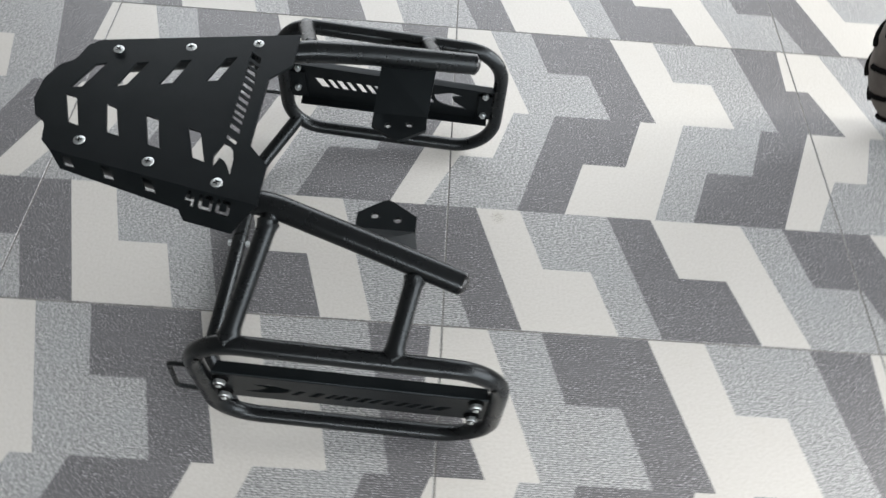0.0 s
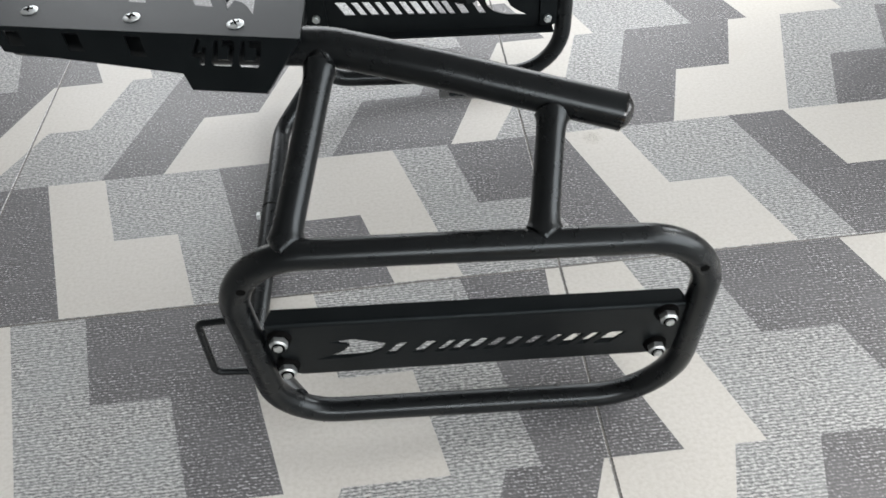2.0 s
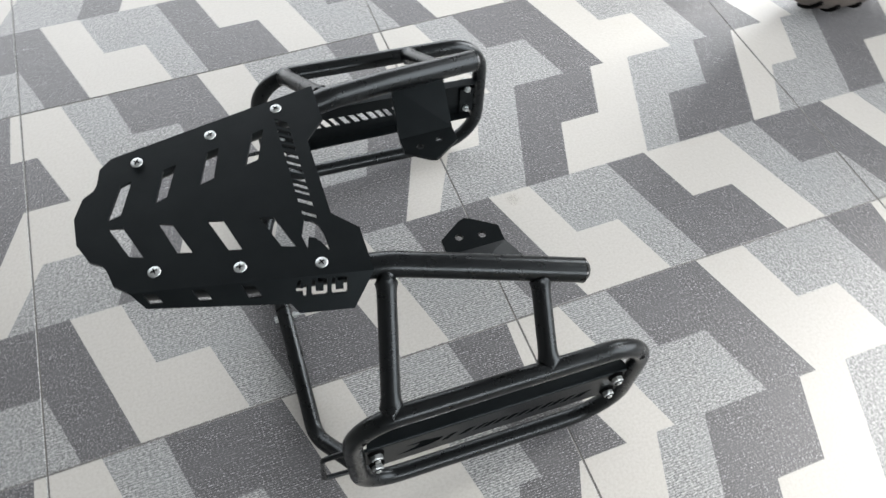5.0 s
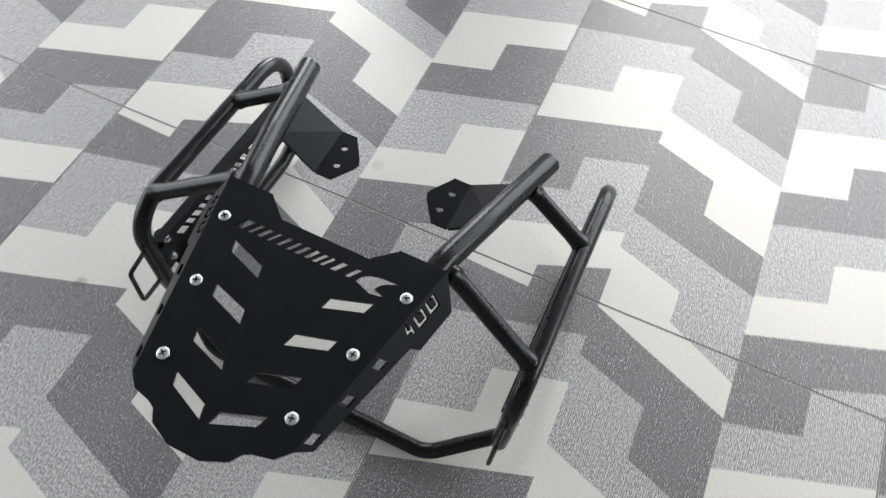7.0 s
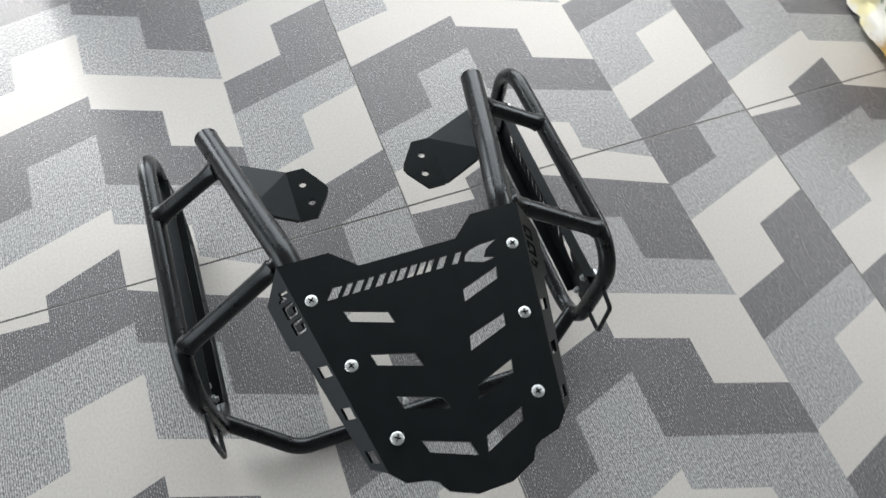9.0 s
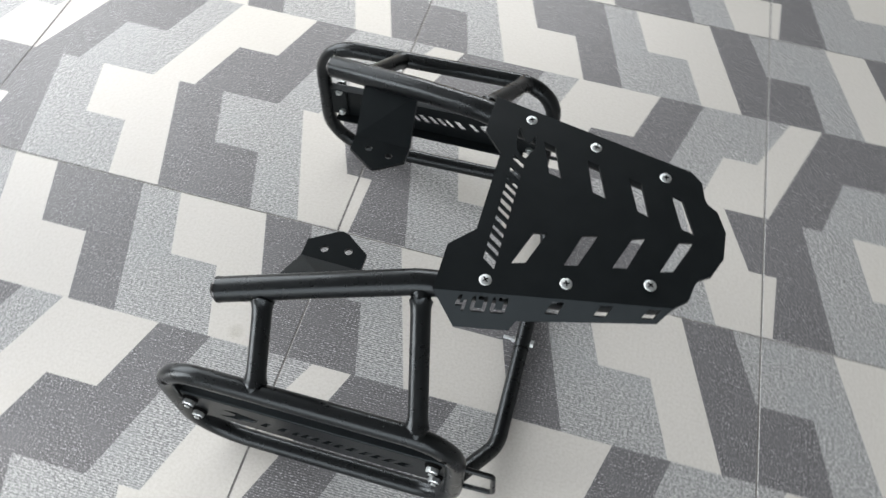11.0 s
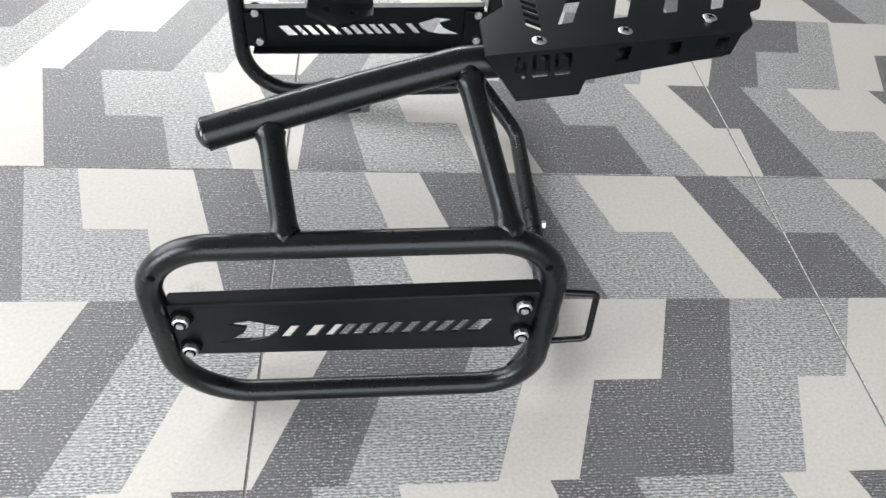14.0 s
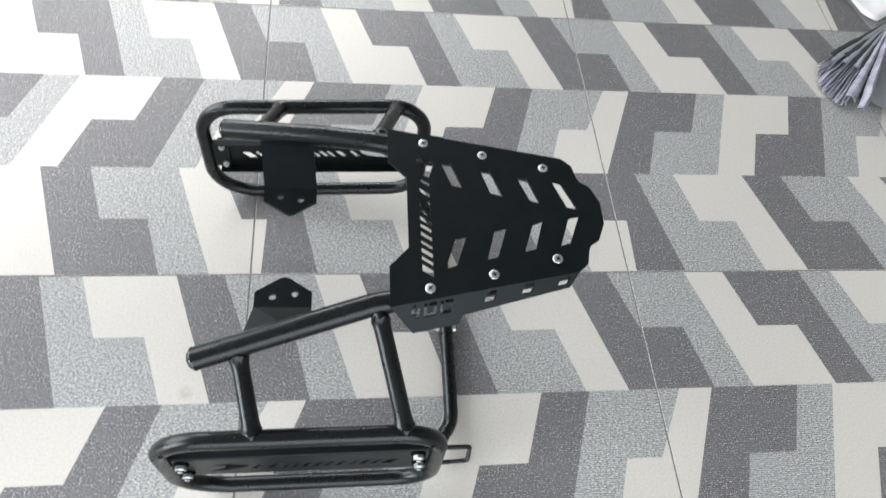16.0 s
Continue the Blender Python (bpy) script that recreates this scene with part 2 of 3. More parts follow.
# Stencil figures 4, 0, 0 as cut-outs, in a field 3.3 wide and 1 high.
FIGURES = [
    [(0.0, 0.42), (0.22, 1.0), (0.42, 1.0), (0.25, 0.50), (0.45, 0.50), (0.50, 0.72), (0.68, 0.72), (0.55, 0.0), (0.36, 0.0), (0.40, 0.30), (0.0, 0.30)],
    *[[(u + x, y) for x, y in ((0.26, 1.0), (0.14, 1.0), (0.07, 0.90), (-0.04, 0.12), (0.04, 0.0), (0.78, 0.0), (0.88, 0.10), (1.0, 0.90), (0.93, 1.0), (0.44, 1.0),
                                (0.41, 0.76), (0.75, 0.76), (0.68, 0.24), (0.22, 0.24), (0.285, 0.76))] for u in (0.92, 2.10)],
]

# ============ the rack ============
SIDE = {1: -0.0025, -1: 0.0025}     # the side frames stand a little askew
rack = thing("luggage_rack", pose(0, -0.0813, 0, 0, 0, -1.2) @ Matrix.Diagonal((1, 1, 0.997, 1)),
             "black powder-coated steel motorcycle luggage rack standing on the floor", "luggage rack")


def plate_z(x):
    return 0.3005 + 0.025 * (x - 0.232)


FOLD_A, FOLD_B = Vector((0.190, 0.121)), Vector((0.400, 0.079))
SLOTS = [
    [(0.251, 0.075), (0.264, 0.0365), (0.2765, 0.0335), (0.2635, 0.071)],
    [(0.298, 0.0635), (0.309, 0.026), (0.323, 0.022), (0.310, 0.0605)],
    [(0.341, 0.0535), (0.3545, 0.0165), (0.366, 0.012), (0.354, 0.050)],
    [(0.3835, 0.0455), (0.3975, 0.0075), (0.410, 0.0045), (0.395, 0.0415)],
]


def top_plate():
    """The carrier plate: a flat top and two flanks folded down, one sheet."""
    half = [(0.190, 0.121), (0.190, 0.0715), (0.2115, 0.048)]
    tail = [(0.400, 0.079), (0.4115, 0.068), (0.4155, 0.050), (0.419, 0.0435), (0.429, 0.0370), (0.4385, 0.0150)]
    outline = half + [(x, -y) for x, y in half[::-1]] + [(x, -y) for x, y in tail] + tail[::-1]
    holes = [[(x, s * y) for x, y in loop] for loop in SLOTS for s in (1, -1)]
    holes += badge(0.2255, 0.086, 0.2255, -0.0860, 0.0115)
    bm = cut_sheet(outline, holes, 0.003)
    for v in bm.verts:
        v.co.z += plate_z(v.co.x)
    along = FOLD_B - FOLD_A
    length = along.length
    along.normalize()
    down = Vector((0.10, 0.63, -0.77)).normalized()
    for s in (1, -1):
        edge = [(0, 0), (0.022, 0.035), (0.072, 0.035), (0.078, 0.025), (length - 0.012, 0.0165), (length, 0)]
        cuts = [[(a + 0.005, 0.0030), (a + 0.016, 0.0030), (a + 0.0115, d - 0.001), (a, d - 0.001)] for a, d in ((0.102, 0.0165), (0.145, 0.0150), (0.187, 0.0135))]
        if s == 1:
            cuts += [[(0.0720 - 0.0152 * u, 0.0190 - 0.0160 * v) for u, v in loop] for loop in FIGURES]
        else:
            cuts += [[(0.0215 + 0.0152 * u, 0.0190 - 0.0160 * v) for u, v in loop] for loop in FIGURES]
        flank = cut_sheet(edge, cuts, 0.003)
        for v in flank.verts:
            a, d, h = v.co
            at = FOLD_A + along * a
            out = Vector((down.x, down.y, down.z))
            face = Vector((0, 0.77, 0.63))
            p = Vector((at.x, at.y, plate_z(at.x))) + out * d + face * h
            v.co = (p.x, p.y * s, p.z)
        if s == 1:
            bmesh.ops.reverse_faces(flank, faces=flank.faces)
        me = bpy.data.meshes.new("flank")
        flank.to_mesh(me)
        flank.free()
        bm.from_mesh(me)
    bmesh.ops.recalc_face_normals(bm, faces=bm.faces)
    return part("carrier_plate", bm, SHEET, rack, "matt black sheet steel plate with slanted slots")


def main_tube(s):
    path = rounded([(-0.0115, s * 0.1560, 0.2468), (0.106, s * 0.1282, 0.2733), (0.174, s * 0.1110, 0.2858), (0.300, s * 0.0865, 0.2845), (0.392, s * 0.0650, 0.2865)], [0, 0.06, 0.08, 0.15, 0], steps=8)
    ob = part("main_tube", sweep(bmesh.new(), path, 0.0127, sides=28), COAT, rack, smooth=True)
    way = (path[0] - path[1]).normalized()
    bm = bmesh.new()
    bmesh.ops.create_uvsphere(bm, u_segments=24, v_segments=12, radius=0.0122)
    turn = way.to_track_quat("Z", "Y").to_matrix().to_4x4()
    bm.transform(Matrix.Translation(path[0] - way * 0.001) @ turn @ Matrix.Diagonal((1, 1, 0.75, 1)))
    cylinder(bm, Matrix.Translation(path[0] + way * 0.0005) @ turn, 0.0130, 0.0016, 28)
    part("end_plug", bm, PLUG, ob, "glossy black domed plastic plug", smooth=True)
    return ob


LOOP = {1: [(-0.0635, 0.2015), (0.2515, 0.2225), (0.2535, 0.0290), (-0.0645, 0.0075)],
        -1: [(-0.0560, 0.2015), (0.2485, 0.2225), (0.2540, 0.0285), (-0.0570, 0.0075)]}


def side_loop(s):
    path = rounded([(x, s * 0.2305, z) for x, z in LOOP[s]], [0.055, 0.050, 0.050, 0.060], closed=True, steps=10)
    ob = part("side_loop", sweep(bmesh.new(), path, 0.0100, closed=True, sides=24), COAT, rack, smooth=True)
    # drain holes in the bends, black discs painted as their shade: the corner, how far round it, and how far up the
    # tube's outer side
    for corner, q, up in ((0, 0.40, 2), (1, 0.60, -8 if s == 1 else 0), (2, 0.85, 42), (3, 0.15, 42)):
        hole_side = path[corner * 11:corner * 11 + 11]
        at = hole_side[round(10 * q)]
        out = at - (hole_side[0] + hole_side[10] - at)
        out.y = 0
        out.normalize()
        face = Vector((0, s * math.cos(radians(up)), 0)) + out * math.sin(radians(up))
        bm = cylinder(bmesh.new(), Matrix.Translation(at + face * 0.0098) @ face.to_track_quat("Z", "Y").to_matrix().to_4x4(), 0.0030, 0.0008, 14)
        part("drain_hole_shade", bm, SHADE_AND_BLACK, ob)
    return ob


def strut(s, a, b, tube_way, loop_way):
    """A short tube between main tube and loop; its welds widen towards the skin of both."""
    a, b, tube_way, loop_way = (Vector((p[0], s * p[1], p[2])) for p in (a, b, tube_way, loop_way))
    steps = 70
    bm = sweep(bmesh.new(), [a.lerp(b, k / steps) for k in range(steps + 1)], 0.0095, sides=28)
    way = (b - a).normalized()
    rnd = random.Random(3)
    for v in bm.verts:
        axis = a + way * (v.co - a).dot(way)
        flare = 0.0
        for foot, line, radius in ((a, tube_way, 0.0127), (b, loop_way, 0.0100)):
            off = v.co - foot
            gap = (off - line.normalized() * off.dot(line.normalized())).length - radius
            flare += 0.0024 * math.exp(-gap / 0.0035) if gap > 0 else max(0.0, 0.0024 + gap * 2.5)
        v.co = axis + (v.co - axis) * (1 + flare * rnd.uniform(0.92, 1.08) / 0.0095)
    return part("strut", bm, COAT, rack, smooth=True)


def cross_tube():
    path = rounded([(0.2400, -0.2290, 0.0445), (0.290, -0.154, 0.0115), (0.290, 0.154, 0.0115), (0.2385, 0.2290, 0.0445)], 0.045)
    ob = part("cross_tube", sweep(bmesh.new(), path, 0.0098, sides=24), COAT, rack, smooth=True)
    part("sleeve_seam", cylinder(bmesh.new(), pose(0.290, -0.0245, 0.0115, 90, 0, 0), 0.0101, 0.0012, 24), SHADE_AND_BLACK, ob)
    bm = cylinder(bmesh.new(), pose(0.302, -0.0135, 0.0125, 0, 90, 0), 0.0050, 0.004, 6)
    cylinder(bm, pose(0.284, -0.0135, 0.0125, 0, 90, 0), 0.0024, 0.040, 12)
    cylinder(bm, pose(0.2775, -0.0135, 0.0125, 0, 90, 0), 0.0046, 0.004, 6)
    part("clamp_bolt", bm, ZINC, ob, "small zinc bolt through the tube")
    return ob


def bracket(s):
    """A mounting tongue: a sloping plate welded under the tube, and a flat tab with two holes."""
    tab = [(0.0395, 0.0840), (0.0395, 0.0640), (0.0660, 0.0465), (0.0720, 0.0440), (0.0790, 0.0465), (0.1045, 0.0640), (0.1045, 0.0840)]
    bm = cut_sheet(tab, [circle(0.060, 0.070, 0.0042), circle(0.085, 0.066, 0.0042)], 0.0045)
    for v in bm.verts:
        v.co = (v.co.x, s * v.co.y, v.co.z + 0.2225)
    slope = [(0.0395, 0.0838, 0.2225), (0.1045, 0.0838, 0.2225), (0.0990, 0.1330, 0.2600), (0.0330, 0.1400, 0.2545)]
    thick = Vector((0, 0.0027, -0.0036))
    lo = [bm.verts.new((x, s * y, z)) for x, y, z in slope]
    hi = [bm.verts.new((x + thick.x, s * (y + thick.y), z + thick.z)) for x, y, z in slope]
    bm.faces.new(lo)
    bm.faces.new(hi[::-1])
    for k in range(4):
        bm.faces.new((lo[k], hi[k], hi[(k + 1) % 4], lo[(k + 1) % 4]))
    bmesh.ops.recalc_face_normals(bm, faces=bm.faces)
    ob = part("mounting_bracket", bm, SHEET, rack, "bent black steel tongue with two holes")
    rnd = random.Random(7)
    bead = sweep(bmesh.new(), [Vector((0.033 + 0.066 * q, s * (0.1395 - 0.0068 * q), 0.2535 + 0.0058 * q)) + Vector((0, rnd.uniform(-1, 1), rnd.uniform(-1, 1))) * 0.0007
                               for q in (k / 24 for k in range(25))], 0.0028, sides=8)
    part("weld_bead", bead, COAT, ob, smooth=True)
    return ob


def name_plate(s):
    """The badge plate in the side loop, with its folded top lip."""
    low, high = (0.1335, 0.1510) if s == 1 else (0.1382, 0.1619)
    outline = [(-0.054, low - 0.003), (-0.051, 0.0770), (-0.046, 0.0745), (0.228, 0.0885), (0.234, 0.0915), (0.2415, high - 0.003)]
    if s == 1:
        word = badge(0.2118, 0.1081, -0.0137, 0.0919, 0.0132, flip=-1)
    else:
        word = badge(-0.0140, 0.0945, 0.2085, 0.1115, 0.0155)
    bm = cut_sheet(outline, word, 0.002)
    for v in bm.verts:
        v.co = (v.co.x + SIDE[s], s * (0.2330 + v.co.z), v.co.y)
    fold = ((0.2330, -0.0030), (0.2326, -0.0014), (0.2316, -0.0004), (0.2298, 0.0), (0.2192, 0.0006), (0.2192, -0.0014), (0.2298, -0.0022))
    a = [bm.verts.new((x + d * max(0.0, 0.2298 - y) * 0.35 + SIDE[s], s * y, z0 + z)) for x, z0, d in ((-0.054, low, 1), (0.2415, high, -1)) for y, z in fold]
    n = len(fold)
    for k in range(n):
        bm.faces.new((a[k], a[(k + 1) % n], a[n + (k + 1) % n], a[n + k]))
    bm.faces.new(a[:n])
    bm.faces.new(a[n:][::-1])
    # the lower edge is folded inwards as well
    low_fold = ((0.2330, 0.0), (0.2326, -0.0012), (0.2312, -0.0020), (0.2180, -0.0020), (0.2180, 0.0), (0.2310, 0.0))
    m = len(low_fold)
    c = [bm.verts.new((x + SIDE[s], s * y, z0 + z)) for x, z0 in ((-0.046, 0.0745), (0.228, 0.0885)) for y, z in low_fold]
    for k in range(m):
        bm.faces.new((c[k], c[(k + 1) % m], c[m + (k + 1) % m], c[m + k]))
    bm.faces.new(c[:m])
    bm.faces.new(c[m:][::-1])
    bmesh.ops.recalc_face_normals(bm, faces=bm.faces)
    plate = part("name_plate", bm, SHEET, rack, "black side plate with slanted cut-outs")
    for x0, x1, z0, z1 in ((-0.0570, -0.0300, 0.0780, 0.1240), (0.2180, 0.2460, 0.0930, 0.1400)):
        part("mounting_tab", box(bmesh.new(), (x0 + SIDE[s], min(s * 0.2262, s * 0.2298), z0), (x1 + SIDE[s], max(s * 0.2262, s * 0.2298), z1), 0.0008), SHEET, plate)
    for x, z in BOLTS[s]:
        bolt(plate, x, z, s)
    return plate


BOLTS = {1: ((0.2313, 0.1370), (0.2325, 0.1020), (-0.0415, 0.1258), (-0.0395, 0.0868)),
         -1: ((0.2290, 0.1500), (0.2325, 0.1130), (-0.0372, 0.1258), (-0.0365, 0.0880))}


def bolt(parent, x, z, s):
    """A hex nut on its bolt through the badge plate, over a black rubber washer."""
    bm = bmesh.new()
    turn = 90 * s
    for y, radius, depth, sides, top, shade in ((0.2345, 0.0088, 0.0030, 24, 0.0080, 1), (0.2380, 0.0064, 0.0042, 6, None, 0), (0.2407, 0.0062, 0.0012, 18, 0.0050, 0),
                                                (0.2415, 0.0047, 0.0008, 20, None, 1), (0.2415, 0.0034, 0.0032, 16, 0.0030, 0),
                                                (0.2243, 0.0050, 0.0036, 6, None, 0), (0.2215, 0.0030, 0.0040, 14, None, 0)):
        before = set(bm.faces)
        cylinder(bm, pose(x, s * y, z, -turn, 0, 0) @ pose(0, 0, 0, 0, 0, 17), radius, depth, sides, top=top)
        for f in set(bm.faces) - before:
            f.material_index = shade
    return part("hex_bolt", bm, (ZINC, SHADE_AND_BLACK), parent, "shiny zinc hex nut on a bolt")


def tie_hook(s):
    path = rounded([(x + SIDE[s], y, z) for x, y, z in ((0.252, s * 0.2300, 0.1595), (0.2855, s * 0.2285, 0.1560), (0.2915, s * 0.2285, 0.0950), (0.2520, s * 0.2300, 0.0920))], 0.006, steps=5)
    return part("tie_hook", sweep(bmesh.new(), path, 0.0028, sides=12), COAT, rack, "thin bent wire loop", smooth=True)


def plate_screw(x, y, lift=0.0):
    """A cross-head screw on the carrier plate."""
    z = plate_z(x) + lift
    bm = bmesh.new()
    bmesh.ops.create_uvsphere(bm, u_segments=28, v_segments=14, radius=0.0058)
    bmesh.ops.bisect_plane(bm, geom=bm.verts[:] + bm.edges[:] + bm.faces[:], plane_co=(0, 0, 0), plane_no=(0, 0, -1), clear_outer=True)
    bm.transform(Matrix.Diagonal((1, 1, 0.20, 1)))
    bm.transform(Matrix.Translation((x, y, z + 0.0003)))
    cylinder(bm, pose(x, y, z - 0.004), 0.0028, 0.008, 14)
    head = part("plate_screw", bm, ZINC, rack, "zinc cross-head screw", smooth=True)
    # the recess is two near-black bars on the head, its shade given as colour
    cross = bmesh.new()
    turn = random.Random(int(1000 * (x + y))).uniform(0, 90)
    for q in (0, 90):
        arm = box(bmesh.new(), (-0.0030, -0.00055, 0), (0.0030, 0.00055, 0.0010))
        arm.transform(pose(x, y, z + 0.0010, 0, 0, turn + q))
        me = bpy.data.meshes.new("arm")
        arm.to_mesh(me)
        arm.free()
        cross.from_mesh(me)
    part("cross_recess_shade", cross, SHADE_AND_BLACK, head)


top_plate()
for s in (1, -1):
    main_tube(s)
    side_loop(s)
    strut(s, (0.0320, 0.1465, 0.2550), (0.0500, 0.2300, 0.2086), (0.1175, -0.0278, 0.0265), (0.315, 0, 0.021))
    strut(s, (0.1780, 0.1145, 0.2845), (0.2105, 0.2300, 0.2190), (0.09, -0.02, 0.005), (0.315, 0, 0.021))
    bracket(s)
    name_plate(s)
    tie_hook(s)
    for x, y in ((0.233, 0.099), (0.3035, 0.082), (0.376, 0.064)):
        plate_screw(x, s * y, 0.0030 if s < 0 and x > 0.37 else 0.0)
cross_tube()

# ============ things at the edge of the floor ============


def wheel():
    """A motorcycle wheel with a grooved tyre."""
    ob = thing("motorcycle_wheel", pose(-0.830, -0.405, 0.0, 0, 0, 90), "motorcycle wheel with a worn brown-black grooved tyre", "wheel")
    R, r, w = 0.225, 0.055, 0.055
    bm = bmesh.new()
    n, m = 72, 20
    grid = []
    for i in range(n):
        a = 2 * math.pi * i / n
        ring = []
        for k in range(m):
            q = 2 * math.pi * k / m
            rad = R - r + r * math.cos(q) + (0.0 if math.cos(q) > -0.6 else 0.012)
            x = w * math.sin(q) * (1.0 if math.cos(q) < 0.3 else 0.92)
            ring.append(bm.verts.new((x, rad * math.sin(a), R + 0.001 + rad * math.cos(a))))
        grid.append(ring)
    for i in range(n):
        for k in range(m):
            bm.faces.new((grid[i][k], grid[(i + 1) % n][k], grid[(i + 1) % n][(k + 1) % m], grid[i][(k + 1) % m]))
    bmesh.ops.recalc_face_normals(bm, faces=bm.faces)
    tyre = part("tyre", bm, RUBBER, ob, smooth=True)
    # grooves are near-black strips on the tread, with their shade put into the colour
    for i in range(48):
        a = 2 * math.pi * (i + 0.5) / 48
        s = 1 if i % 2 else -1
        bm = bmesh.new()
        pts = []
        for j in range(6):
            q = s * (0.12 + 0.95 * j / 5)
            rad = R - r + (r + 0.0006) * math.cos(q)
            ang = a + 0.07 * j / 5
            pts.append(Vector((w * 0.95 * math.sin(q), rad * math.sin(ang), R + 0.001 + rad * math.cos(ang))))
        sweep(bm, pts, 0.0050, sides=6)
        part("tread_groove_shade", bm, SHADE_AND_BLACK, tyre)
    bm = bmesh.new()
    for side in (-1, 1):
        sweep(bm, [Vector((side * 0.045, (R - 0.088) * math.sin(a), R + (R - 0.088) * math.cos(a))) for a in (2 * math.pi * k / 60 for k in range(60))], 0.012, closed=True, sides=10)
    cylinder(bm, pose(0, 0, R, 0, 90, 0), 0.035, 0.12, 24)
    part("rim", bm, ALLOY, ob, smooth=True)
    for k in range(6):
        a = 2 * math.pi * k / 6
        bm = sweep(bmesh.new(), [Vector((0, 0.03 * math.sin(a), R + 0.03 * math.cos(a))), Vector((0, (R - 0.085) * math.sin(a), R + (R - 0.085) * math.cos(a)))], 0.011, sides=10)
        part("spoke", bm, ALLOY, ob, smooth=True)


wheel()


def printed_bag():
    """A crumpled printed plastic sack."""
    s = Shader("printed_sack", 0.35)
    warm = s.ramp(s.noise(16.0, 4.0), (0.32, (0.06, 0.028, 0.010)), (0.45, (0.30, 0.13, 0.025)), (0.56, (0.62, 0.36, 0.07)), (0.68, (0.80, 0.66, 0.26)))
    pale = s.mix((0.86, 0.85, 0.79), (0.85, 0.77, 0.38), s.ramp(s.noise(15.0, 2.0), (0.50, 0.0), (0.66, 0.8)))
    along = s.n.new("ShaderNodeSeparateXYZ")
    s.l.new(s.co, along.inputs["Vector"])
    edge = s.n.new("ShaderNodeMath")
    edge.operation = "MULTIPLY_ADD"
    edge.inputs[1].default_value = 0.16
    s.l.new(s.noise(14.0, 4.0), edge.inputs[0])
    s.l.new(along.outputs["X"], edge.inputs[2])
    is_warm = s.ramp(edge.outputs["Value"], (0.205, 0.0), (0.235, 1.0))
    print_on = s.mix(pale, warm, is_warm)
    # a row of plain green bars on the pale side, and dark flecks in the warm print
    bars = s.n.new("ShaderNodeTexWave")
    bars.wave_type, bars.bands_direction = "BANDS", "X"
    bars.inputs["Scale"].default_value, bars.inputs["Distortion"].default_value = 0.31416 / 0.021, 1.2
    s.l.new(s.co, bars.inputs["Vector"])
    stroke = s.ramp(bars.outputs["Fac"], (0.66, 0.0), (0.76, 0.9))
    band = s.ramp(along.outputs["Z"], (0.058, 0.0), (0.062, 1.0), (0.092, 1.0), (0.096, 0.0))
    flecks = s.ramp(s.noise(60.0, 2.0), (0.62, 0.0), (0.68, 0.9))
    mark = s.mix(s.mix((0.0, 0.0, 0.0), stroke, band), flecks, is_warm)
    s.color(s.mix(print_on, (0.06, 0.14, 0.05), mark))
    s.bump(s.noise(30.0), 0.4, 0.004)
    bm = bmesh.new()
    bmesh.ops.create_cube(bm, size=1.0)
    bmesh.ops.subdivide_edges(bm, edges=bm.edges, cuts=34, use_grid_fill=True)
    for v in bm.verts:
        c = v.co * 2
        k = 1 - 0.35 * (c.x ** 4 * 0.5 + c.y ** 4 * 0.5)
        p = Vector((c.x * 0.26, c.y * 0.19, 0.075 + c.z * 0.074 * max(k, 0.15)))
        d = noise.noise_vector(p * 9.0) * 0.020 + noise.noise_vector(p * 34.0) * 0.014
        v.co = p + d
        v.co.z = max(v.co.z, 0.002)
    ob = part("printed_sack", bm, s.mat, None, smooth=True)
    tagged(ob, "crumpled white plastic sack with yellow and green print", "sack")
    ob.matrix_world = pose(-0.132, 1.107, 0.0, 0, 0, -12)


printed_bag()


def ribbon(start, end, w0, w1, lift, bulge):
    """A straight strip of folded sheet: its middle is bulge higher than its edges, and it has a small thickness."""
    bm = bmesh.new()
    start, end = Vector(start), Vector(end)
    way = end - start
    side = Vector((-way.y, way.x, 0)).normalized()
    rows = []
    for i in range(9):
        q = i / 8
        c, w = start + way * q, w0 + (w1 - w0) * q
        c = c + Vector((0, 0, lift * math.sin(math.pi * q)))
        fall = bulge * (1 if i < 8 else 0.45)
        top = [c + side * (w * k / 4) + Vector((0, 0, fall * (1 - (k / 2) ** 2))) for k in (-2, -1, 0, 1, 2)]
        top = [p + noise.noise_vector(p * 55.0 + start * 900.0) * (0.0050 * q) for p in top]
        rows.append([bm.verts.new(p) for p in top + [p - Vector((0, 0, 0.0016)) for p in top[::-1]]])
    for a, b in zip(rows, rows[1:]):
        for k in range(10):
            bm.faces.new((a[k], a[(k + 1) % 10], b[(k + 1) % 10], b[k]))
    bm.faces.new(rows[0][::-1])
    bm.faces.new(rows[-1])
    bmesh.ops.recalc_face_normals(bm, faces=bm.faces)
    return bm


